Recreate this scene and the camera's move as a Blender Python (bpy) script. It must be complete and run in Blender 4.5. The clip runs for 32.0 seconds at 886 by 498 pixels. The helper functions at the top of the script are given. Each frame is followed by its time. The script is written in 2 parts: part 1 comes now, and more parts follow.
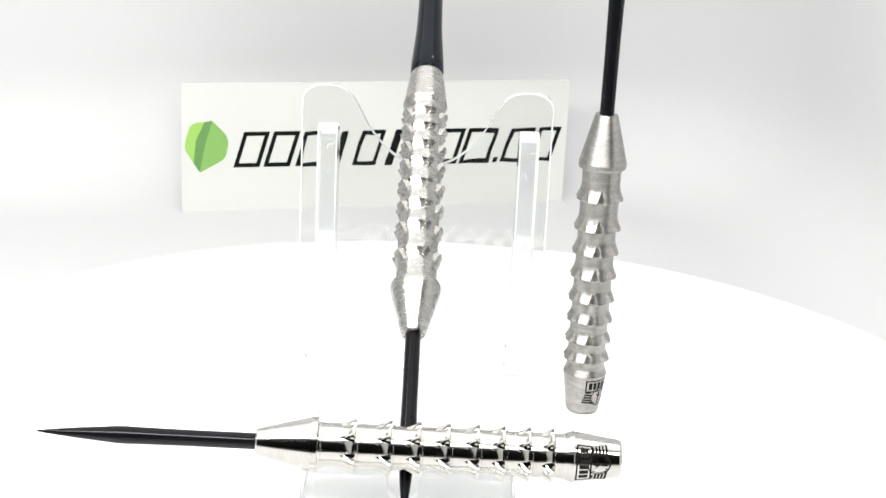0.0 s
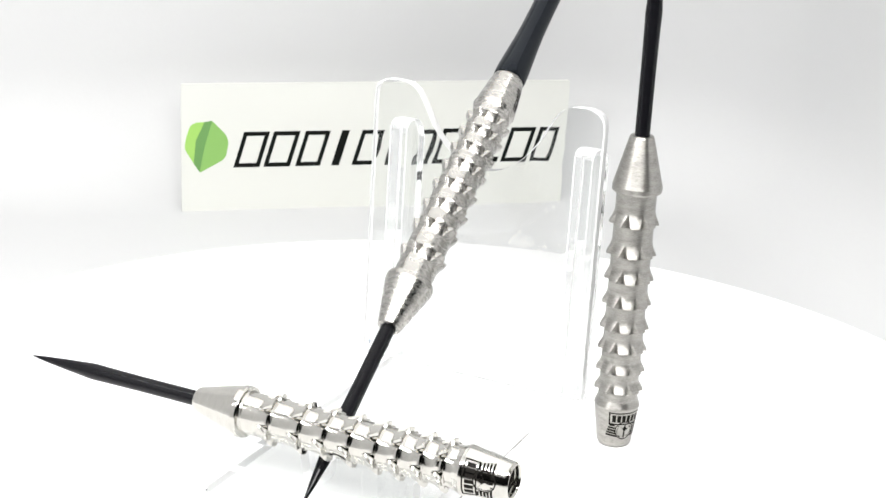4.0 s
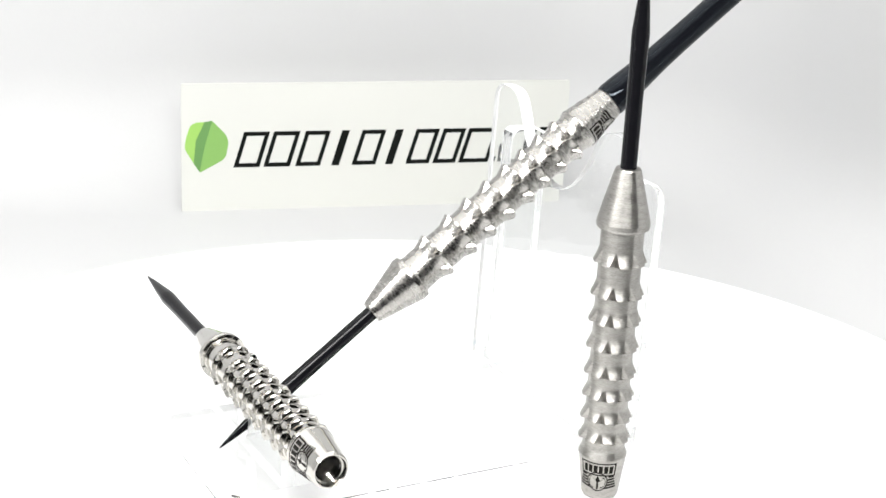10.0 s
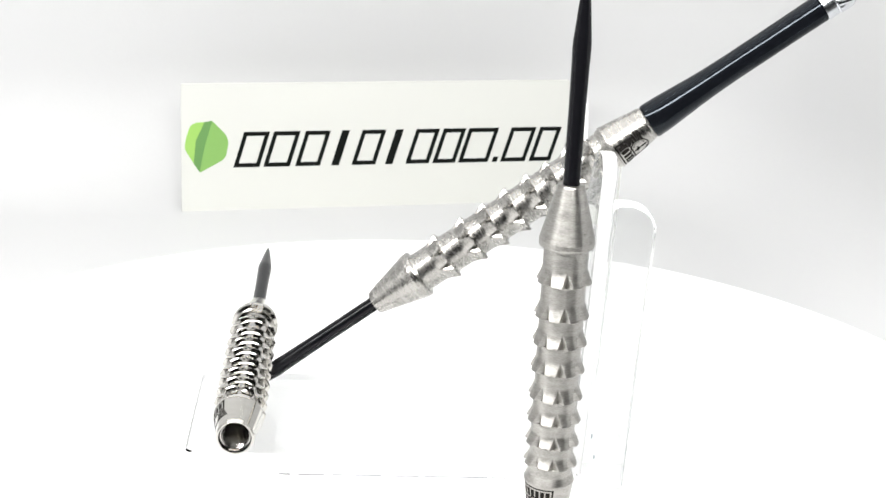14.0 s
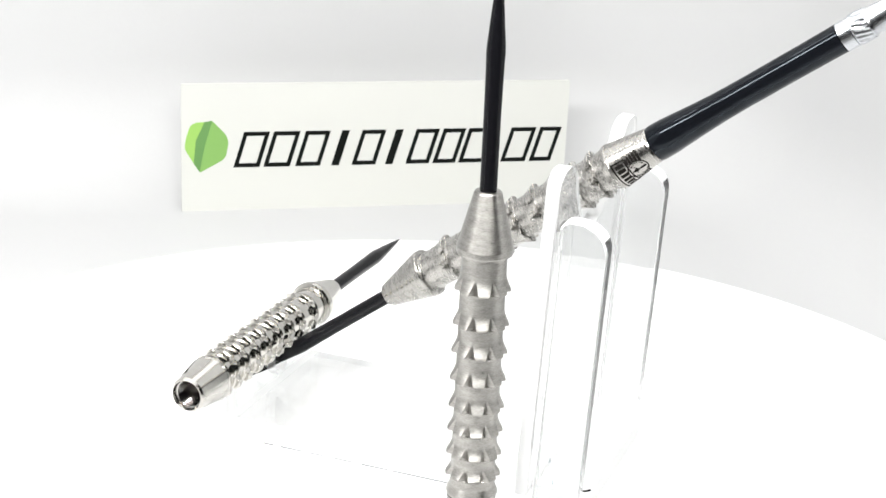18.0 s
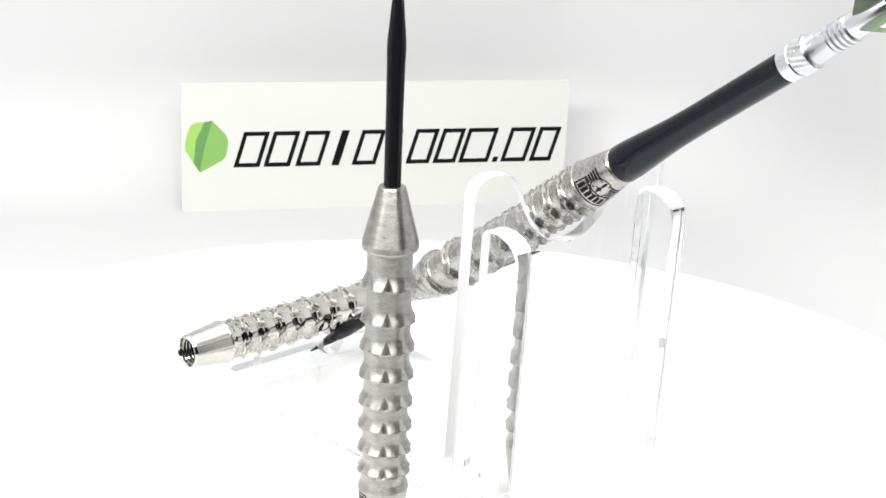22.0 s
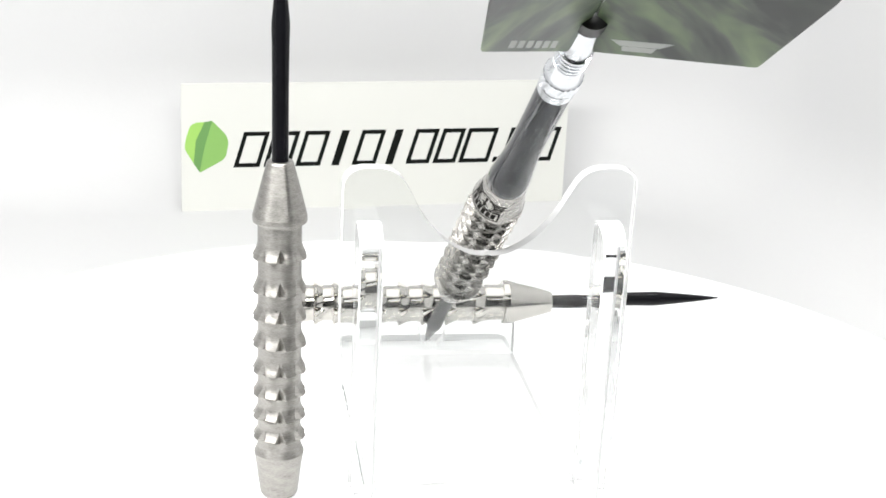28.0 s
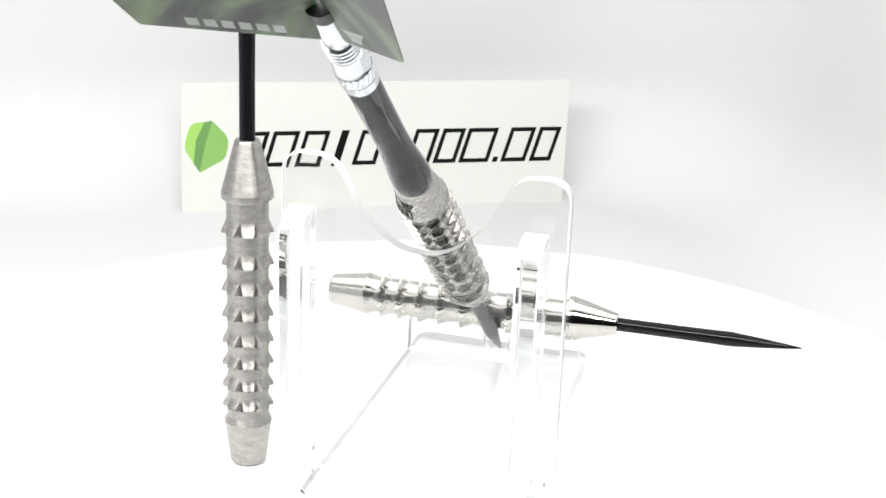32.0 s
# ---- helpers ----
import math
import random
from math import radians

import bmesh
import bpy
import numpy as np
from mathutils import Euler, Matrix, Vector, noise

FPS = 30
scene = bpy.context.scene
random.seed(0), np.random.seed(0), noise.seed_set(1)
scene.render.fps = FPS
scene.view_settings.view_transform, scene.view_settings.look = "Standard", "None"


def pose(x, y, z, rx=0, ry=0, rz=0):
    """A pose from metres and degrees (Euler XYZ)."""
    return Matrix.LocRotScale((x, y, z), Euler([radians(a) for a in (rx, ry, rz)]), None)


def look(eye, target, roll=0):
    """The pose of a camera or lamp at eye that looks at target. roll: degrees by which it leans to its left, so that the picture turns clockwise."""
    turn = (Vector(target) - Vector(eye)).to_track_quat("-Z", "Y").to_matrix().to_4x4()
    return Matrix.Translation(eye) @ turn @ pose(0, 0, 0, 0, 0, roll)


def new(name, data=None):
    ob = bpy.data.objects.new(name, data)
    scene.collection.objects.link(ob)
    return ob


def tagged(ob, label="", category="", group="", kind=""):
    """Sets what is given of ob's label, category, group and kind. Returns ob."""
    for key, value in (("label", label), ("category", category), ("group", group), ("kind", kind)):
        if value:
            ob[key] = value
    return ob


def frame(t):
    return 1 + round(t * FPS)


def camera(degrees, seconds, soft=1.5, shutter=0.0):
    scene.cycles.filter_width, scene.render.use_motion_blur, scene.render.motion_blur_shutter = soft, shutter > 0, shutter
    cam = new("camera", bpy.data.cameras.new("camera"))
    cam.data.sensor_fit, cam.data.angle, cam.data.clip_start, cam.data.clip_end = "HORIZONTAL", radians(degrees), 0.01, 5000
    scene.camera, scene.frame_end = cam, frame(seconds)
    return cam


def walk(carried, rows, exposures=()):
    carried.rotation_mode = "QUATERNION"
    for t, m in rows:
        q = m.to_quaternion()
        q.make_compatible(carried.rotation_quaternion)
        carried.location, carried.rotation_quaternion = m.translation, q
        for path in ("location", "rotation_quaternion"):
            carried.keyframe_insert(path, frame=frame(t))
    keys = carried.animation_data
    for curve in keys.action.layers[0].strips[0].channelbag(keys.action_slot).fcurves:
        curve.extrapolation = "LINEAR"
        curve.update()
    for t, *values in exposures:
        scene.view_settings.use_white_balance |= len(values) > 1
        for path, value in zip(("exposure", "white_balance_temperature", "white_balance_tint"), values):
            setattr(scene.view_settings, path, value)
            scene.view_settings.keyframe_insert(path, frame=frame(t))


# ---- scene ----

# One still camera looks slightly down on a small turntable inside a white photo box.
MM = 0.001
cam = camera(30.64, 32.0, soft=1.5)
EYE = (0.0, -0.22987, 0.11037)
AIM = (0.00162, 0.71663, -0.21233)
cam.data.dof.use_dof, cam.data.dof.focus_distance, cam.data.dof.aperture_fstop = True, 0.225, 240.0
walk(cam, [(0.0, look(EYE, AIM, 2.669)), (32.0, look(EYE, AIM, 2.669))])

# ---------------------------------------------------------------- light
world = bpy.data.worlds.new("room")
scene.world = world
world.use_nodes = True
world.node_tree.nodes["Background"].inputs["Color"].default_value = (0.9, 0.95, 1.0, 1)
world.node_tree.nodes["Background"].inputs["Strength"].default_value = 0.05
scene.view_settings.exposure = -3.48


def lamp(name, size_x, size_y, watts, m, colour=(1, 1, 1)):
    data = bpy.data.lights.new(name, "AREA")
    data.shape, data.size, data.size_y, data.energy, data.color = "RECTANGLE", size_x, size_y, watts, colour
    ob = new(name, data)
    ob.matrix_world = m
    return ob


# the box is turned against the camera; a lit ceiling, a thin strip along either top edge and one across the front
BOX_TURN = Matrix.Rotation(radians(14.1), 4, "Z")
lamp("ceiling_light", 0.38, 0.36, 7.0, BOX_TURN @ look((-0.05, 0.05, 0.304), (-0.05, 0.0501, 0.0)), (1.0, 0.995, 0.985))
for side in (-0.238, 0.138):
    lamp("side_strip_light", 0.34, 0.010, 4.5, BOX_TURN @ look((side, 0.04, 0.296), (-0.05 + 0.001, 0.04, 0.0)) @ Matrix.Rotation(radians(90), 4, "Z"), (1.0, 0.995, 0.985))
lamp("front_strip_light", 0.36, 0.03, 19.0, look((-0.05, -0.15, 0.19), (-0.03, 0.05, 0.0)), (1.0, 0.995, 0.985))

# ---------------------------------------------------------------- materials


def material(name, colour, rough=0.5, metal=0.0, vary=0.1, scale=200.0, bump=0.0, bump_scale=2000.0,
             rough_vary=0.0, stretch=(1, 1, 1), turned=0.0, contrast=1.0, **more):
    """A procedural surface: two scales of colour change, uneven gloss and fine relief."""
    mat = bpy.data.materials.new(name)
    mat.use_nodes = True
    nodes, links = mat.node_tree.nodes, mat.node_tree.links
    b = nodes["Principled BSDF"]
    b.inputs["Roughness"].default_value = rough
    b.inputs["Metallic"].default_value = metal
    for key, value in more.items():
        b.inputs[key.replace("_", " ")].default_value = value
    coord = nodes.new("ShaderNodeTexCoord")
    mapping = nodes.new("ShaderNodeMapping")
    mapping.inputs["Scale"].default_value = stretch
    links.new(coord.outputs["Object"], mapping.inputs["Vector"])
    big, fine = nodes.new("ShaderNodeTexNoise"), nodes.new("ShaderNodeTexNoise")
    for n, k in ((big, scale), (fine, bump_scale)):
        n.inputs["Scale"].default_value = k
        n.inputs["Detail"].default_value = 4
        links.new(mapping.outputs["Vector"], n.inputs["Vector"])
    mix = nodes.new("ShaderNodeMixRGB")
    mix.inputs["Color1"].default_value = (*[c * (1 - vary) for c in colour], 1)
    mix.inputs["Color2"].default_value = (*[min(1, c * (1 + vary)) for c in colour], 1)
    add = nodes.new("ShaderNodeMath")
    add.operation = "MULTIPLY_ADD"
    add.inputs[1].default_value, add.inputs[2].default_value = 0.5, 0.0
    links.new(fine.outputs["Fac"], add.inputs[0])
    both = nodes.new("ShaderNodeMath")
    both.operation = "MULTIPLY_ADD"
    both.inputs[1].default_value = 0.5
    links.new(big.outputs["Fac"], both.inputs[0])
    links.new(add.outputs["Value"], both.inputs[2])
    spread = nodes.new("ShaderNodeMapRange")
    spread.inputs["From Min"].default_value, spread.inputs["From Max"].default_value = 0.5 - 0.5 / contrast, 0.5 + 0.5 / contrast
    links.new(both.outputs["Value"], spread.inputs["Value"])
    links.new(spread.outputs["Result"], mix.inputs["Fac"])
    links.new(mix.outputs["Color"], b.inputs["Base Color"])
    if rough_vary:
        r = nodes.new("ShaderNodeMapRange")
        r.inputs["From Min"].default_value, r.inputs["From Max"].default_value = 0.3, 0.7
        r.inputs["To Min"].default_value, r.inputs["To Max"].default_value = rough - rough_vary, rough + rough_vary
        links.new(both.outputs["Value"], r.inputs["Value"])
        links.new(r.outputs["Result"], b.inputs["Roughness"])
    if turned:
        t = nodes.new("ShaderNodeTangent")
        t.direction_type, t.axis = "RADIAL", "Z"
        links.new(t.outputs["Tangent"], b.inputs["Tangent"])
        b.inputs["Anisotropic"].default_value, b.inputs["Anisotropic Rotation"].default_value = turned, 0.25
    if bump:
        bn = nodes.new("ShaderNodeBump")
        bn.inputs["Strength"].default_value, bn.inputs["Distance"].default_value = 1.0, bump
        links.new(fine.outputs["Fac"], bn.inputs["Height"])
        links.new(bn.outputs["Normal"], b.inputs["Normal"])
    return mat


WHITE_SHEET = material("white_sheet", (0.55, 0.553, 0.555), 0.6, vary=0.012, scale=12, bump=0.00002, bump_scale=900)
WHITE_CLOTH = material("white_cloth", (0.72, 0.72, 0.715), 0.8, vary=0.03, scale=20, bump=0.00005, bump_scale=700)
TABLE = material("table_top", (0.2, 0.2, 0.195), 0.5, vary=0.1, scale=40, bump=0.00003, bump_scale=600)
PLATTER = material("platter_white", (0.92, 0.92, 0.92), 0.35, vary=0.01, scale=30)
BASE_GREY = material("turntable_base", (0.75, 0.75, 0.75), 0.45, vary=0.03, scale=60)
CARD = material("card_white", (0.615, 0.62, 0.585), 0.5, vary=0.01, scale=60)
INK = material("card_ink", (0.004, 0.005, 0.004), 0.7, vary=0.2, scale=400, Specular_IOR_Level=0.1)
LEAF_LIGHT = material("leaf_light", (0.28, 0.50, 0.105), 0.5, vary=0.06, scale=300)
LEAF_MID = material("leaf_mid", (0.195, 0.38, 0.095), 0.5, vary=0.06, scale=300)
LEAF_DARK = material("leaf_dark", (0.105, 0.245, 0.065), 0.5, vary=0.06, scale=300)
SATIN = dict(vary=0.2, scale=900, bump=0.0000038, bump_scale=4600, stretch=(0.5, 0.5, 1.6), turned=0.75, contrast=2.6)
STEEL = material("satin_tungsten", (0.38, 0.37, 0.35), 0.27, 1.0, rough_vary=0.06, **dict(SATIN, turned=0.5))
MATT_STEEL = material("matt_tungsten", (0.345, 0.335, 0.315), 0.35, 1.0, rough_vary=0.08, **dict(SATIN, bump=0.000014, vary=0.3))
BRIGHT_STEEL = material("bright_tungsten", (0.58, 0.565, 0.53), 0.1, 1.0, rough_vary=0.03, **dict(SATIN, vary=0.08, bump=0.000002, turned=0.3))
BORE = material("dark_bore", (0.42, 0.41, 0.39), 0.12, 1.0, vary=0.2, scale=900)
BLACK_STEEL = material("black_point", (0.004, 0.004, 0.005), 0.13, 0.0, vary=0.12, scale=900, bump=0.000001,
                       bump_scale=4000, rough_vary=0.02, Specular_IOR_Level=0.14)
BLACK_SHAFT = material("black_shaft", (0.004, 0.0045, 0.006), 0.02, 0.0, vary=0.2, scale=60, IOR=1.27, bump=0.0000006,
                       bump_scale=1100, stretch=(1, 1, 0.02), Specular_Tint=(0.78, 0.89, 1.0, 1.0))
ALUMINIUM = material("polished_aluminium", (0.74, 0.76, 0.79), 0.2, 1.0, vary=0.04, scale=800, rough_vary=0.04)
# black that stands in for the shade where stem and vanes meet
SHADE_BLACK = material("shade_black", (0.01, 0.01, 0.01), 0.5, vary=0.2)
PRINT = material("black_print", (0.008, 0.007, 0.006), 0.6, vary=0.3, scale=1500, Specular_IOR_Level=0.08)
GLUE = material("dried_glue", (0.34, 0.38, 0.41), 0.35, vary=0.3, scale=1500)
# dark grey that paints in the reflection along the base plate's edge
DARK_REFLECTION = material("dark_reflection", (0.07, 0.075, 0.08), 0.6, vary=0.5, scale=700)
WHITE_PRINT = material("white_print", (0.55, 0.57, 0.54), 0.5, vary=0.15, scale=900)


def acrylic(name, ior, wave=0.0):
    """Clear cast sheet; wave is the depth of its uneven surface in metres."""
    mat = bpy.data.materials.new(name)
    mat.use_nodes = True
    b = mat.node_tree.nodes["Principled BSDF"]
    b.inputs["Base Color"].default_value = (0.985, 0.992, 0.99, 1)
    b.inputs["Roughness"].default_value = 0.0
    b.inputs["IOR"].default_value = ior
    b.inputs["Transmission Weight"].default_value = 1.0
    if wave:
        nodes, links = mat.node_tree.nodes, mat.node_tree.links
        coord, n, bn = nodes.new("ShaderNodeTexCoord"), nodes.new("ShaderNodeTexNoise"), nodes.new("ShaderNodeBump")
        n.inputs["Scale"].default_value, n.inputs["Detail"].default_value = 170, 1
        bn.inputs["Strength"].default_value, bn.inputs["Distance"].default_value = 1.0, wave
        links.new(coord.outputs["Object"], n.inputs["Vector"])
        links.new(n.outputs["Fac"], bn.inputs["Height"])
        links.new(bn.outputs["Normal"], b.inputs["Normal"])
    return mat


def camouflage():
    """Dark green printed film with slanting streaks."""
    mat = bpy.data.materials.new("green_camouflage")
    mat.use_nodes = True
    nodes, links = mat.node_tree.nodes, mat.node_tree.links
    b = nodes["Principled BSDF"]
    b.inputs["Roughness"].default_value, b.inputs["Specular IOR Level"].default_value = 0.42, 0.3
    coord, mapping = nodes.new("ShaderNodeTexCoord"), nodes.new("ShaderNodeMapping")
    mapping.inputs["Rotation"].default_value = (0, 0.7, 0.5)
    mapping.inputs["Scale"].default_value = (1.0, 1.0, 1.7)
    n = nodes.new("ShaderNodeTexNoise")
    n.inputs["Scale"].default_value, n.inputs["Detail"].default_value = 80, 3
    n.inputs["Distortion"].default_value = 0.7
    ramp = nodes.new("ShaderNodeValToRGB")
    e = ramp.color_ramp.elements
    e[0].position, e[0].color = 0.38, (0.018, 0.023, 0.02, 1)
    e[1].position, e[1].color = 0.64, (0.15, 0.205, 0.105, 1)
    m = e.new(0.5)
    m.color = (0.056, 0.074, 0.052, 1)
    links.new(coord.outputs["Object"], mapping.inputs["Vector"])
    links.new(mapping.outputs["Vector"], n.inputs["Vector"])
    links.new(n.outputs["Fac"], ramp.inputs["Fac"])
    links.new(ramp.outputs["Color"], b.inputs["Base Color"])
    return mat


ACRYLIC, THIN_CLEAR, CAMO = acrylic("clear_acrylic", 1.47, 0.00002), acrylic("thin_clear_sheet", 1.06), camouflage()
FROSTED = material("frosted_edge", (0.96, 0.965, 0.965), 0.5, vary=0.02, scale=300, Specular_IOR_Level=0.2)
POLISHED_EDGE = material("polished_edge", (0.97, 0.975, 0.975), 0.1, vary=0.01, scale=300, bump=0.00001, bump_scale=900, Transmission_Weight=0.5, IOR=1.47)
CLEAR_EDGE = material("clear_sheet_edge", (0.97, 0.975, 0.975), 0.3, vary=0.01, scale=300, Transmission_Weight=0.75, IOR=1.05)

# ---------------------------------------------------------------- mesh helpers


def mesh_object(name, verts, faces, mat, parent=None, label="", smooth=True, angle=28):
    """One mesh as one object, under a thing or a part."""
    data = bpy.data.meshes.new(name)
    data.from_pydata([tuple(v) for v in verts], [], faces)
    bm = bmesh.new()
    bm.from_mesh(data)
    bmesh.ops.recalc_face_normals(bm, faces=bm.faces)
    bm.to_mesh(data)
    bm.free()
    data.materials.append(mat)
    if smooth:
        data.polygons.foreach_set("use_smooth", [True] * len(data.polygons))
        data.set_sharp_from_angle(angle=radians(angle))
    ob = new(name, data)
    if parent is not None:
        ob.parent = parent
    if label:
        tagged(ob, label)
    return ob


def part(name, bm, mat, parent, label="", angle=28):
    bmesh.ops.recalc_face_normals(bm, faces=bm.faces)
    data = bpy.data.meshes.new(name)
    bm.to_mesh(data)
    bm.free()
    data.materials.append(mat)
    data.polygons.foreach_set("use_smooth", [True] * len(data.polygons))
    data.set_sharp_from_angle(angle=radians(angle))
    ob = new(name, data)
    ob.parent = parent
    if label:
        tagged(ob, label)
    return ob


def lathe(profile, n=48, close=True):
    """Vertices and faces of a turned body round z; profile rows are height and radius in millimetres."""
    verts, faces = [], []
    for h, r in profile:
        for k in range(n):
            a = 2 * math.pi * k / n
            verts.append((r * MM * math.cos(a), r * MM * math.sin(a), h * MM))
    for i in range(len(profile) - 1):
        for k in range(n):
            faces.append((i * n + k, i * n + (k + 1) % n, (i + 1) * n + (k + 1) % n, (i + 1) * n + k))
    if close:
        faces.append(tuple(range(n))[::-1])
        faces.append(tuple((len(profile) - 1) * n + k for k in range(n)))
    return verts, faces


def slab(outline, thick, axis, bevel=0.0):
    """A plate: an outline in millimetres, extruded along an axis from 0 to thick, with broken edges."""
    bm = bmesh.new()
    place = {"y": lambda a, b, t: (a, t, b), "x": lambda a, b, t: (t, a, b), "z": lambda a, b, t: (a, b, t)}[axis]
    low = [bm.verts.new([c * MM for c in place(a, b, 0)]) for a, b in outline]
    top = [bm.verts.new([c * MM for c in place(a, b, thick)]) for a, b in outline]
    n = len(outline)
    rims = []
    f0, f1 = bm.faces.new(low), bm.faces.new(top)
    for i in range(n):
        bm.faces.new((low[i], low[(i + 1) % n], top[(i + 1) % n], top[i]))
    if bevel:
        rims = list(f0.edges) + list(f1.edges)
        bmesh.ops.bevel(bm, geom=rims, offset=bevel * MM, segments=1, affect="EDGES", profile=0.5)
    return bm


def box(x0, x1, y0, y1, z0, z1, bevel=0.0):
    bm = bmesh.new()
    bmesh.ops.create_cube(bm, size=1)
    for v in bm.verts:
        v.co = ((x0 + x1) / 2 + v.co.x * (x1 - x0), (y0 + y1) / 2 + v.co.y * (y1 - y0), (z0 + z1) / 2 + v.co.z * (z1 - z0))
    if bevel:
        bmesh.ops.bevel(bm, geom=list(bm.edges), offset=bevel, segments=2, affect="EDGES", profile=0.5)
    return bm


def curve_through(points, steps=6):
    """A smooth chain through the points (Catmull-Rom)."""
    out = []
    for i in range(len(points) - 1):
        p0, p1, p2, p3 = (Vector(points[max(0, min(len(points) - 1, i + k))]) for k in (-1, 0, 1, 2))
        for j in range(steps):
            t = j / steps
            out.append(tuple(0.5 * (2 * p1 + (p2 - p0) * t + (2 * p0 - 5 * p1 + 4 * p2 - p3) * t * t
                                    + (3 * p1 - p0 - 3 * p2 + p3) * t ** 3)))
    out.append(tuple(points[-1]))
    return out


def fillet(outline, radii, steps=6):
    """Round the corners of an outline; one radius a corner."""
    out, n = [], len(outline)
    for i, (p, r) in enumerate(zip(outline, radii)):
        if not r:
            out.append(p)
            continue
        p, a, b = Vector(p), Vector(outline[i - 1]), Vector(outline[(i + 1) % n])
        u, w = (a - p).normalized(), (b - p).normalized()
        half = u.angle(w) / 2
        d = r / math.tan(half)
        c = p + (u + w).normalized() * (r / math.sin(half))
        s, e = p + u * d - c, p + w * d - c
        turn = s.angle_signed(e)
        for k in range(steps + 1):
            q = Matrix.Rotation(-turn * k / steps, 2) @ s
            out.append(tuple(c + q))
    return out


# ---------------------------------------------------------------- setting
FLOOR = -0.028


def setting():
    """White sheet laid as a basin: a floor that curves up into back and sides with rounded corners, and a cloth ceiling;
    the front is open. The box stands at an angle to the camera."""
    x0, x1, front, back, top = -0.25, 0.150, -0.15, 0.242, 0.31
    plan = [((x0, y), (-1, 0)) for y in (front, -0.08, 0.0, back - 0.07)]
    for k in range(1, 12):
        a = math.pi - math.pi / 2 * k / 12
        plan.append(((x0 + 0.07 + 0.07 * math.cos(a), back - 0.07 + 0.07 * math.sin(a)), (math.cos(a), math.sin(a))))
    plan += [((x, back), (0, 1)) for x in (x0 + 0.07, -0.05, x1 - 0.07)]
    for k in range(1, 12):
        a = math.pi / 2 - math.pi / 2 * k / 12
        plan.append(((x1 - 0.07 + 0.07 * math.cos(a), back - 0.07 + 0.07 * math.sin(a)), (math.cos(a), math.sin(a))))
    plan += [((x1, y), (1, 0)) for y in (back - 0.07, 0.0, -0.08, front)]
    r = 0.035
    rise = [(r, 0.0)] + [(r - r * math.sin(math.pi / 2 * k / 8), r - r * math.cos(math.pi / 2 * k / 8)) for k in range(1, 9)]
    rise += [(0, 0.1), (0, 0.2), (0, top - FLOOR)]
    verts, faces, m = [], [], len(plan)
    for inset, h in rise:
        for (x, y), (nx, ny) in plan:
            verts.append((x - nx * inset, y - ny * inset, FLOOR + h))
    for i in range(len(rise) - 1):
        for k in range(m - 1):
            faces.append((i * m + k, i * m + k + 1, (i + 1) * m + k + 1, (i + 1) * m + k))
    faces.append(tuple(range(m)))
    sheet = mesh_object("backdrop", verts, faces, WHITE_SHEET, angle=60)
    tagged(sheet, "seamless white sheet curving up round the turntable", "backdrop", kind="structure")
    made = [sheet]
    # the open front has a rail across it that carries the light strip
    made.append(tagged(part("rail", box(x0, x1, front - 0.046, front - 0.034, 0.178, 0.208, 0.002), WHITE_CLOTH, None),
                       "white rail across the open front of the photo box", "rail", kind="structure"))
    made.append(tagged(part("ceiling", box(x0 - 0.004, x1 + 0.004, front - 0.05, back + 0.004, top, top + 0.004), WHITE_CLOTH, None),
                       "plain white cloth ceiling of the photo box", "ceiling", kind="structure"))
    made.append(tagged(part("ground", box(-0.9, 0.9, -0.9, 0.5, FLOOR - 0.034, FLOOR - 0.004, 0.002), TABLE, None),
                       "plain grey table top under the photo box", "table top", kind="structure"))
    for ob in made:
        ob.matrix_world = BOX_TURN


setting()

# ---------------------------------------------------------------- turntable


def turntable():
    thing = new("turntable")
    thing.location = (0, 0, FLOOR)
    tagged(thing, "round white display turntable with a plain smooth platter", "turntable")
    v, f = lathe([(0, 70), (0.2, 72), (18, 72), (20, 70), (21, 30), (22, 30)], 96)
    mesh_object("base", v, f, BASE_GREY, thing)
    v, f = lathe([(21.6, 95), (22, 99.0), (22.6, 99.9), (27.0, 99.9), (27.7, 99.6), (28, 98.9), (28, 60), (28, 4)], 192)
    platter = mesh_object("platter", v, f, PLATTER, thing)
    return thing, platter


TURNTABLE, TURN_PLATE = turntable()

# ---------------------------------------------------------------- printed card


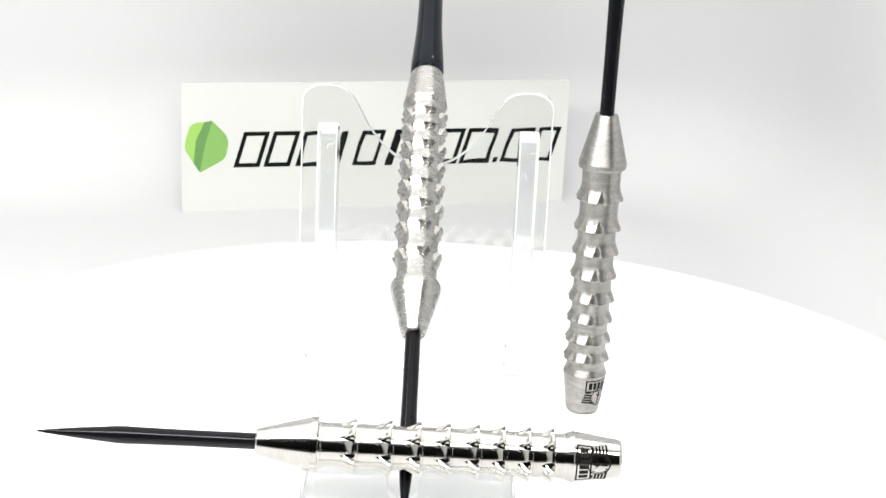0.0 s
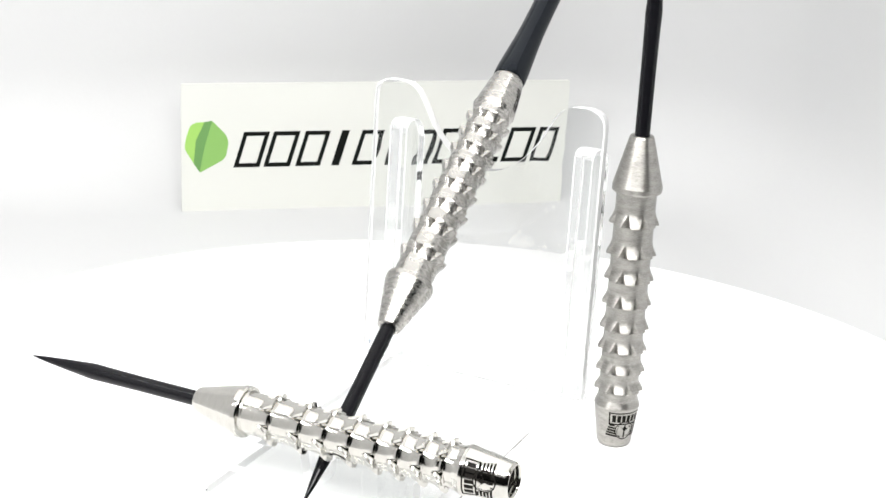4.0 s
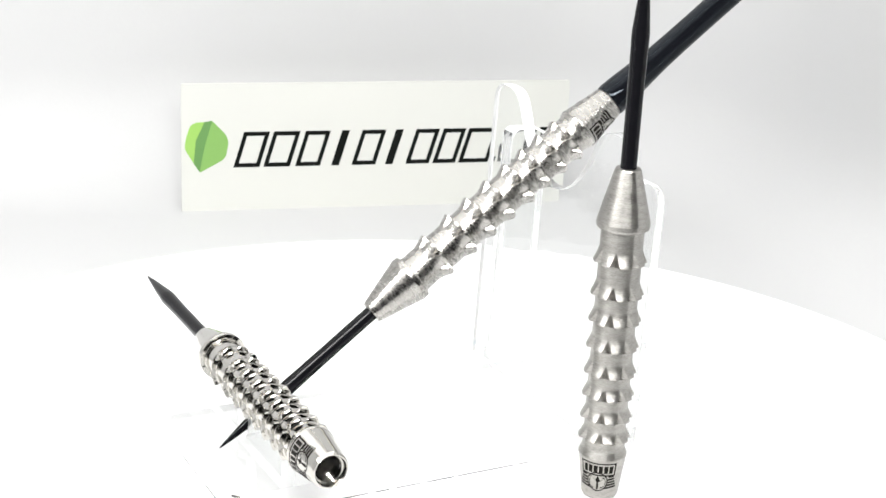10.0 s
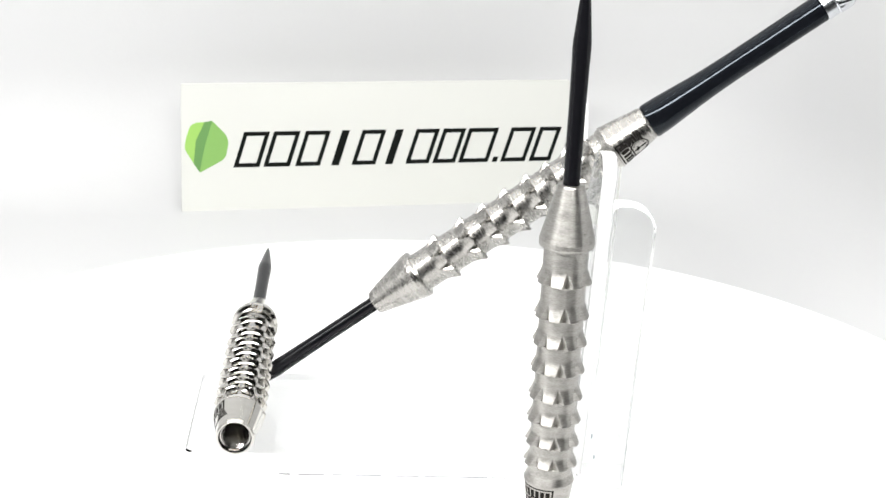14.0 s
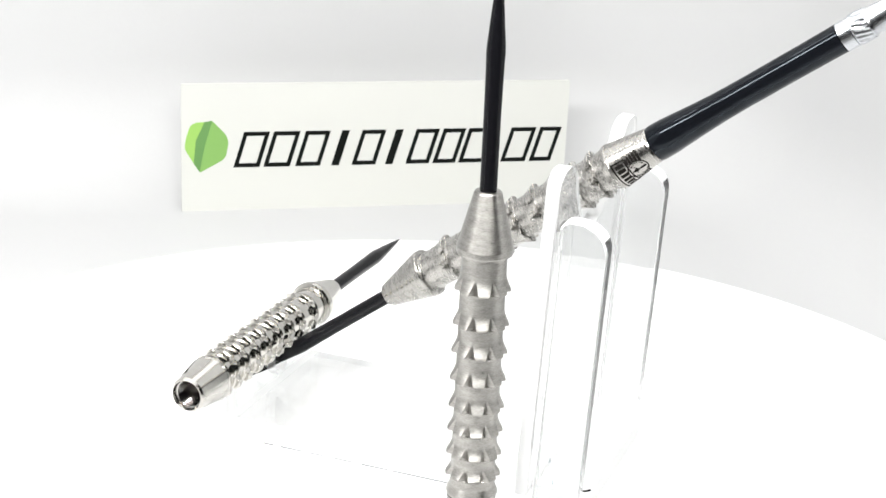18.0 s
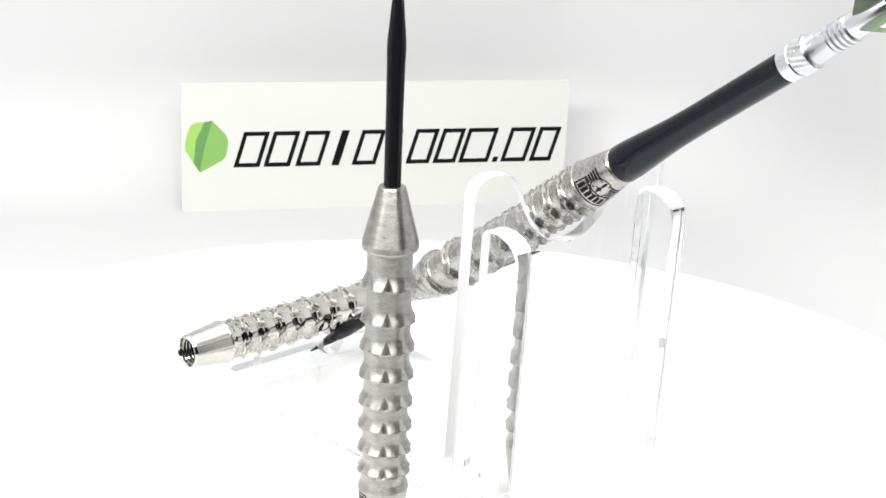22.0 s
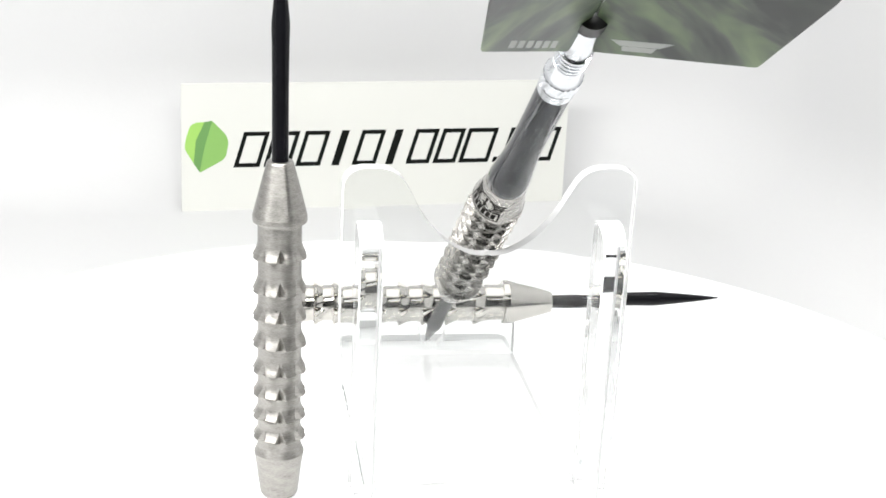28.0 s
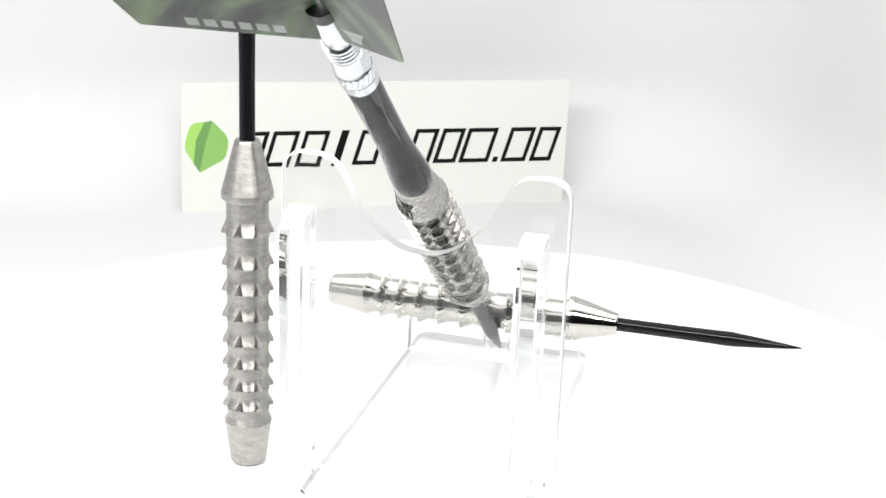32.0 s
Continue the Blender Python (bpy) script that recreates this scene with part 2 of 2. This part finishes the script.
def card():
    """Upright printed card behind the turntable; u runs along it, h up, in millimetres."""
    left, right = Vector((-0.0721, 0.1972, FLOOR)), Vector((0.0351, 0.2241, FLOOR))
    along = (right - left).normalized()
    thing = new("display_card")
    turn = math.atan2(along.y, along.x)
    thing.matrix_world = Matrix.Translation(left) @ Matrix.Rotation(turn, 4, "Z")
    tagged(thing, "white printed card with a green leaf emblem and black slanted signs", "card")
    part("card", slab(fillet([(0, 0), (110.3, 0), (110.3, 36.3), (0, 36.3)], (0.6, 0.6, 0.6, 0.6)), 1.2, "y", 0.15),
         CARD, thing)

    def shape(name, outlines, mat, label=""):
        bm = bmesh.new()
        for o in outlines:
            a = [bm.verts.new((u * MM, -0.00006, h * MM)) for u, h in o]
            b = [bm.verts.new((u * MM, 0.0002, h * MM)) for u, h in o]
            bm.faces.new(a)
            for i in range(len(o)):
                j = (i + 1) % len(o)
                bm.faces.new((a[i], a[j], b[j], b[i]))
        return part(name, bm, mat, thing, label)

    shape("leaf_side", [[(4.4, 25.6), (6.3, 25.7), (3.9, 20.5), (3.3, 13.9), (1.0, 17.9), (0.9, 19.2), (1.4, 21.8), (2.3, 24.4),
                         (3.1, 25.2)]], LEAF_LIGHT, "light green half of the leaf emblem")
    shape("leaf_fold", [[(6.3, 25.7), (8.4, 26.0), (6.4, 19.0), (4.9, 11.5), (3.3, 13.9), (3.9, 20.5)]], LEAF_DARK,
          "dark green fold of the leaf emblem")
    shape("leaf_front", [[(8.4, 26.0), (12.0, 22.2), (12.7, 20.6), (12.8, 19.4), (12.2, 16.0), (11.3, 14.8), (5.2, 11.4),
                          (4.9, 11.5), (6.4, 19.0)]], LEAF_MID, "green half of the leaf emblem")
    # plain slanted signs: foot start and width along the card, and whether open or a single bar
    signs = ((14.2, 7.2, 0), (22.5, 7.4, 0), (31.4, 7.0, 0), (41.6, 2.2, 1), (47.4, 6.8, 0), (57.0, 2.2, 1), (62.9, 6.8, 0),
             (70.8, 6.6, 0), (78.3, 8.8, 0), (88.3, 1.5, 2), (90.8, 7.4, 0), (99.4, 6.4, 0))
    foot, cap, w, lean = 12.6, 10.1, 1.18, 0.29
    for u, width, kind in signs:
        def at(a, b):
            return (u + a + lean * b, foot + b)
        if kind == 0:
            quads = [[(0, 0), (w, 0), (w, cap), (0, cap)], [(width - w, 0), (width, 0), (width, cap), (width - w, cap)],
                     [(w, 0), (width - w, 0), (width - w, w), (w, w)],
                     [(w, cap - w), (width - w, cap - w), (width - w, cap), (w, cap)]]
        elif kind == 1:
            quads = [[(0, 0), (width, 0), (width, cap), (0, cap)]]
        else:
            quads = [[(0, 0), (width, 0), (width, width), (0, width)]]
        shape("sign", [[at(a, b) for a, b in q] for q in quads], INK, "plain black slanted sign")
    return thing


card()

# ---------------------------------------------------------------- clear stand


def stand():
    thing = new("display_stand")
    tagged(thing, "clear acrylic stand with a notched back plate on a base plate", "stand")
    mid, base, lean = -3.0, 3.4, Matrix.Rotation(radians(-2.2), 3, "X")
    bm = slab(fillet([(mid - 14.9, -37.2), (mid + 14.9, -37.2), (mid + 14.9, 29), (mid - 14.9, 29)], (1.5,) * 4), base - 0.1, "z", 0.22)
    bmesh.ops.translate(bm, verts=bm.verts, vec=(0, 0, 0.0001))
    part("base_plate", bm, ACRYLIC, thing, angle=20)
    inner = curve_through([(0, 38.7), (3.0, 39.2), (6.2, 41.2), (9.0, 44.4), (10.8, 47.6), (12.2, 49.8), (13.8, 50.9), (15.5, 51.2)], 4)
    outer = [(17.6, 51.2)] + [(17.6 + 2.5 * math.sin(a), 48.7 + 2.5 * math.cos(a)) for a in (0.3, 0.6, 0.9, 1.2, 1.57)]
    half = inner + outer + [(20.1, base)]
    outline = [(mid + a, b) for a, b in half] + [(mid - a, b) for a, b in half[::-1][:-1]]
    bm = slab(outline, 2.0, "y", 0.22)
    bmesh.ops.translate(bm, verts=bm.verts, vec=(0, 0.0192, 0))
    bmesh.ops.rotate(bm, verts=bm.verts, cent=(0, 0.0212, base * MM), matrix=lean)
    part("back_plate", bm, ACRYLIC, thing, angle=20)
    low = [(mid - 14.8, base), (mid + 14.8, base), (mid + 14.8, 8.85), (-1.2, 8.85), (-1.6, 6.0), (-2.6, 4.9), (-4.6, 4.9),
           (-5.6, 6.0), (-6.0, 8.85), (mid - 14.8, 8.85)]
    bm = slab(low, 2.0, "y")
    bmesh.ops.translate(bm, verts=bm.verts, vec=(0, -0.0300, 0))
    part("front_plate", bm, THIN_CLEAR, thing, angle=20)
    for x in (-20.6, 12.0):
        prof = fillet([(21.25, 0.35), (28.0, 0.35), (28.0, 44.2), (21.25, 44.2)], (0, 0, 3.6, 1.2))
        bm = slab(prof, 3.2, "x", 0.22)
        bmesh.ops.translate(bm, verts=bm.verts, vec=(x * MM, 0, 0))
        bmesh.ops.rotate(bm, verts=bm.verts, cent=(0, 0.0212, base * MM), matrix=lean)
        part("post", bm, ACRYLIC, thing, angle=20)
    # the sawn rims are frosted, the broad faces clear
    broad = {"base_plate": 2, "back_plate": 1, "front_plate": 1, "post": 0}
    for ob in thing.children:
        ob.visible_shadow = False
        kind = ob.name.split(".")[0]
        ob.data.materials.append({"front_plate": CLEAR_EDGE, "back_plate": POLISHED_EDGE}.get(kind, FROSTED))
        axis = broad[kind]
        if kind != "base_plate":
            ob.location.z = 0.00004
        for p in ob.data.polygons:
            p.material_index = 0 if abs(p.normal[axis]) > (0.5 if kind == "base_plate" else 0.9) or (kind == "post" and max(abs(p.normal[0]), abs(p.normal[1])) > 0.9) or (
                kind == "front_plate" and p.normal[2] > 0.9) else 1
    # thin lines where base meets platter: the clear edge's dark reflection, painted as strips
    for name, run, at in (("grime_line", 34.0, lambda k, w: (11.95 + w, -23.2 + k)), ("grime_line", 22.0, lambda k, w: (-10.0 + k, -37.25 - w))):
        bm, last = bmesh.new(), None
        steps = 60
        for k in range(steps + 1):
            fade = max(0.0, 1 - 0.55 * k / steps) * (0.35 + 0.65 * noise.noise((k * 0.21, run, 3.0)) ** 2 * 4)
            wide = 0.05 + 0.16 * min(1.0, fade)
            row = [bm.verts.new((*[c * MM for c in at(run * k / steps, w)], z * MM)) for w, z in ((0.0, 0.03), (wide, 0.03), (wide * 0.6, 0.12), (0.0, 0.12))]
            if last and noise.noise((k * 0.33, run, 9.0)) > -0.28:
                for a in range(4):
                    bm.faces.new((last[a], last[(a + 1) % 4], row[(a + 1) % 4], row[a]))
            last = row
        part(name, bm, DARK_REFLECTION, thing, "thin grey line painted as the dark reflection in the base plate's edge")
    # crumbs of dried glue by the joints
    for x, y, z, w in ((-21.5, 18.9, 5.8, 0.9), (-18.3, 18.9, 3.9, 0.5), (11.7, 23.0, 7.6, 0.9), (11.6, 23.6, 4.2, 0.8), (-22.2, 22.4, 3.6, 0.4)):
        bm = bmesh.new()
        bmesh.ops.create_icosphere(bm, subdivisions=1, radius=0.5 * w * MM)
        for k, v in enumerate(bm.verts):
            v.co = Vector((v.co.x * 0.6, v.co.y * 0.35, v.co.z * 1.2)) * (0.75 + 0.5 * ((k * 7) % 5) / 4)
        bmesh.ops.translate(bm, verts=bm.verts, vec=(x * MM, y * MM, z * MM))
        part("glue_crumb", bm, GLUE, thing, "grey crumb of dried glue")
    return thing


STAND = stand()

# ---------------------------------------------------------------- darts
# A dart lies along its own z: the point's end at z = 0, the barrel from 30 to 80 mm.
RINGS = (13.6, 18.5, 22.5, 26.5, 30.5, 34.0, 37.5, 40.7)
TIP, BODY, EDGE, NOTCH = 30.2, 3.06, 3.78, 2.3


def tail_radius(s):
    """Radius of the smooth tail at s millimetres behind the barrel's front."""
    return 3.5 - (s - 43.4) * (3.5 - 2.62) / 6.6


def barrel_profile():
    rows = [(0, 1.45), (0.0, 1.72), (0.25, 1.86), (4.0, 2.85), (7.4, 3.72), (7.6, 3.78), (8.3, 3.78), (8.5, 3.72), (8.6, 3.2)]
    last = 8.6
    for e in RINGS:
        run = e - last
        flare = min(2.15, run * 0.52)
        rows += [(last + 0.1, BODY + 0.1), (last + 0.36, BODY + 0.08), (last + 0.42, BODY), (e - flare, BODY)]
        for k in range(1, 11):
            t = k / 10
            rows.append((e - flare + (flare - 0.3) * t, BODY + (EDGE - 0.06 - BODY) * t ** 1.45))
        rows += [(e - 0.02, EDGE + 0.02), (e + 0.05, EDGE - 0.06), (e + 0.06, BODY + 0.2)]
        last = e
    rows += [(40.9, BODY), (41.5, BODY), (42.2, 3.16), (42.8, 3.4), (43.2, 3.56), (43.4, 3.56), (43.5, tail_radius(43.5)),
             (46, tail_radius(46)), (49.6, tail_radius(49.6)), (49.9, 2.5), (50, 2.44), (50, 2.3), (49.7, 2.14), (49.0, 2.14)]
    return rows


def bore_mesh():
    """The threaded hole in the tail."""
    rows = [(49.7, 2.13), (49.36, 2.13)]
    for k in range(13):
        z = 49.3 - k * 0.62
        rows += [(z, 2.2), (z - 0.06, 1.96), (z - 0.12, 1.9), (z - 0.3, 1.9), (z - 0.36, 1.96), (z - 0.42, 2.2)]
    rows += [(40.9, 1.5), (40.8, 0.3)]
    return lathe([(TIP + s, r) for s, r in rows], 48, False)


def barrel_mesh():
    """The barrel; eight flat-sided notches cut each flared ring, running out towards the point."""
    rows = barrel_profile()
    verts, faces = [], []
    for s, r in rows:
        ahead = min((e + 0.07 - s for e in RINGS if s < e + 0.07), default=9.0)
        cut = 1 - ahead / NOTCH if ahead < NOTCH and r > BODY - 0.01 else 0.0
        w = 0.5 + 12.0 * cut
        floor = min(r, BODY + 0.06 - 0.3 * cut) if cut else r
        cols = [(-w - 0.5, r), (-w, r), (-0.97 * w, r + (floor - r) * 0.03), (-0.5 * w, (r + floor) / 2), (0, floor),
                (0.5 * w, (r + floor) / 2), (0.97 * w, r + (floor - r) * 0.03), (w, r), (w + 0.5, r)]
        gap = 45 - 2 * (w + 0.5)
        cols += [(w + 0.5 + gap * k / 6, r) for k in range(1, 6)]
        n = 8 * len(cols)
        for k in range(8):
            for o, rr in cols:
                a = radians(45 * k + o)
                verts.append((rr * MM * math.cos(a), rr * MM * math.sin(a), (TIP + s) * MM))
    for i in range(len(rows) - 1):
        for k in range(n):
            faces.append((i * n + k, i * n + (k + 1) % n, (i + 1) * n + (k + 1) % n, (i + 1) * n + k))
    faces.append(tuple(range(n))[::-1])
    return verts, faces


def emblem_mesh():
    """Plain printed shapes on the tail, centred on the +x side: a framed bar, side bars, a ring and a blot."""
    verts, faces = [], []

    def point(s, w):
        r = tail_radius(s) + 0.012
        a = w / 2.95
        return (r * MM * math.cos(a), r * MM * math.sin(a), (TIP + s) * MM)

    def strip(lower, upper):
        i = len(verts)
        for p, q in zip(lower, upper):
            verts.extend((point(*p), point(*q)))
        for k in range(len(lower) - 1):
            faces.append((i + 2 * k, i + 2 * k + 2, i + 2 * k + 3, i + 2 * k + 1))

    def bar(s0, s1, w0, w1, skew=0.0):
        m = max(2, int(abs(w1 - w0) / 0.2) + 1)
        ws = [w0 + (w1 - w0) * k / m for k in range(m + 1)]
        strip([(s0 + skew * w, w) for w in ws], [(s1 + skew * w, w) for w in ws])

    for s0, s1, w0, w1 in ((43.7, 43.92, -2.45, 2.45), (45.62, 45.84, -2.45, 2.45), (43.92, 45.62, -2.45, -2.23), (43.92, 45.62, 2.23, 2.45)):
        bar(s0, s1, w0, w1)
    for k in range(6):
        w = -2.02 + k * 0.69
        bar(44.15, 45.4, w, w + 0.52)
    for side in (-1, 1):
        for k in range(5):
            reach, hub = 2.35 + 0.14 * k, 1.5 - 0.03 * k * k
            a, b = sorted((side * hub, side * reach))
            bar(45.98 + k * 0.46, 46.3 + k * 0.46, a, b, -0.1 * side)
    ring = [2 * math.pi * k / 40 for k in range(41)]
    strip([(46.85 + 1.62 * math.cos(a), 1.5 * math.sin(a)) for a in ring], [(46.85 + 1.42 * math.cos(a), 1.32 * math.sin(a)) for a in ring])
    blot = [(46.7, -1.2), (46.0, -0.85), (46.62, -0.6), (46.5, -0.3), (45.75, -0.05), (46.5, 0.25), (46.3, 0.5), (45.9, 0.95), (46.8, 1.2),
            (47.5, 1.12), (48.0, 0.7), (48.15, 0.0), (47.9, -0.7), (47.3, -1.15)]
    i = len(verts)
    verts.append(point(47.05, 0))
    verts.extend(point(*p) for p in blot)
    for k in range(len(blot)):
        faces.append((i, i + 1 + k, i + 1 + (k + 1) % len(blot)))
    return verts, faces


BARREL, EMBLEM, HOLE = barrel_mesh(), emblem_mesh(), bore_mesh()
POINT = lathe([(0, 0.06), (0.12, 0.12), (2.5, 0.42), (6, 0.78), (9.5, 1.08), (11.0, 1.22), (12.0, 1.25), (14, 1.2), (20, 1.14),
               (29.6, 1.14), (30.4, 1.14)], 32)


def dart(name, label, m, print_turn, steel=STEEL, finish="satin grey", tooth_turn=0.0):
    thing = new(name)
    thing.matrix_world = m
    tagged(thing, label, "dart", "steel tip darts on the stand")
    barrel = mesh_object("barrel", *BARREL, steel, thing, finish + " metal barrel with eight toothed rings", angle=12)
    barrel.matrix_local = Matrix.Rotation(radians(tooth_turn), 4, "Z")
    emblem = mesh_object("emblem", *EMBLEM, PRINT, barrel, "black printed emblem of plain bars", smooth=False)
    emblem.matrix_local = Matrix.Rotation(radians(print_turn - tooth_turn), 4, "Z")
    mesh_object("threaded_bore", *HOLE, BORE, barrel, "dark threaded hole in the tail", angle=15)
    mesh_object("point", *POINT, BLACK_STEEL, thing, "slim black steel point")
    return thing


def along(start, way, side):
    """A pose whose z runs along way and whose x lies nearest to side."""
    z = Vector(way).normalized()
    x = Vector(side)
    x = (x - z * x.dot(z)).normalized()
    y = z.cross(x)
    m = Matrix((x, y, z)).transposed().to_4x4()
    m.translation = Vector(start) * MM
    return m


STANDING = dart("dart", "dart barrel standing upright on its tail beside the stand", along((25.17, 15.64, 80.3), (-0.0078, -0.003, -1), (1, 0, 0)), 42, MATT_STEEL, "matt grey")
LYING = dart("dart", "dart without a shaft lying across the stand's front plate", along((-54.2, -28.65, 12.75), (1, 0, -0.003), (0, -1, 0)), -8, BRIGHT_STEEL, "shiny")
LEANING = dart("dart", "complete dart leaning in the notch of the clear stand", along((-3.35, -33.7, 3.6), (-0.002, 0.8, 0.6), (1, 0, 0)), 36, tooth_turn=8)


def shaft_and_flight(thing):
    v, f = lathe([(80.15, 2.0), (80.2, 2.62), (80.6, 2.72), (82.5, 2.68), (85, 2.5), (88, 2.28), (91, 2.12), (95, 2.04), (104, 2.04),
                  (110.1, 2.08), (110.2, 1.9)], 64)
    mesh_object("shaft", v, f, BLACK_SHAFT, thing, "glossy black shaft", angle=40)
    prof = [(110.2, 2.0), (110.3, 2.16), (111.9, 2.16), (112.0, 2.05), (112.2, 2.2), (114.4, 2.2), (114.6, 2.05), (114.9, 1.95),
            (117.6, 1.85)]
    for k in range(4):
        s = 117.7 + k * 0.75
        prof += [(s, 1.62), (s + 0.15, 1.62), (s + 0.2, 1.9), (s + 0.6, 1.9), (s + 0.65, 1.62)]
    prof += [(121.0, 1.75), (126.5, 1.45), (127, 1.2)]
    v, f = lathe(prof, 64)
    top = mesh_object("stem_top", v, f, ALUMINIUM, thing, "polished aluminium top with fine rings", angle=30)
    # knurled band
    verts, faces, n = [], [], 40
    for i, h in enumerate((112.3, 112.8, 113.3, 113.8, 114.3)):
        for k in range(n):
            a = 2 * math.pi * (k + 0.5 * (i % 2)) / n
            r = 2.2 + (0.09 if (k + i // 2) % 2 else 0.0)
            verts.append((r * MM * math.cos(a), r * MM * math.sin(a), h * MM))
    for i in range(4):
        for k in range(n):
            faces.append((i * n + k, i * n + (k + 1) % n, (i + 1) * n + (k + 1) % n, (i + 1) * n + k))
    mesh_object("knurled_band", verts, faces, ALUMINIUM, top, smooth=False)
    # added black ring: the shade at the flight's joint, put in as colour
    v, f = lathe([(126.6, 1.0), (126.7, 1.7), (128.6, 1.7), (128.8, 1.0)], 32)
    mesh_object("end_ring", v, f, SHADE_BLACK, top, "black ring standing in for the shade at the stem's end")
    # four vanes; the pose's +y points to the dart's lower side
    outline = fillet([(121.5, 1.2), (138.2, 16.2), (154, 18.2), (163, 18.4), (168, 12.0), (168, 0.3), (124, 0.3)],
                     (0.6, 1.6, 4, 3, 3, 0, 0))
    for turn in (32, 142, 212, 322):
        bm = slab([(b, a) for a, b in outline], 0.16, "y", 0.0)
        vane = part("vane", bm, CAMO, thing, "dark green camouflage film vane", angle=20)
        vane.matrix_local = Matrix.Rotation(radians(turn), 4, "Z")
        def film(name, quads, label):
            bm = bmesh.new()
            for quad in quads:
                for side in (-0.012, 0.172):
                    bm.faces.new([bm.verts.new((a * MM, side * MM, (121.5 + 1.113 * (a - 1.2) + b) * MM)) for a, b in quad])
            part(name, bm, WHITE_PRINT, vane, label)

        if turn == 142:
            film("printed_mark", [[(4.2, 0.9), (7.0, 0.9), (7.2, 2.0), (4.0, 2.0)], [(3.8, 2.05), (7.4, 2.05), (8.5, 3.3), (2.7, 3.3)]],
                 "pale printed mark of plain shapes")
        else:
            for k in range(6):
                w = 4.4 + k * 1.4
                film("print_bar", [[(w, 0.9), (w + 1.0, 0.9), (w + 0.9, 2.5), (w - 0.1, 2.5)]], "pale printed bar")


shaft_and_flight(LEANING)

# ---------------------------------------------------------------- movement
# degrees of turn, clockwise from above, at every second second
TURNS = (0.0, 12.77, 25.32, 37.65, 49.83, 62.09, 74.45, 86.7, 98.6, 110.45, 122.5, 134.95, 147.4, 159.4, 171.0, 182.52, 194.03)


def motions():
    seconds = range(0, 33)
    for thing in (TURN_PLATE, STAND, STANDING, LYING, LEANING):
        home = thing.matrix_local.copy()
        rows = []
        for t in seconds:
            turn = float(np.interp(t, range(0, 33, 2), TURNS))
            rows.append((float(t), Matrix.Rotation(-radians(turn), 4, "Z") @ home))
        walk(thing, rows)


motions()
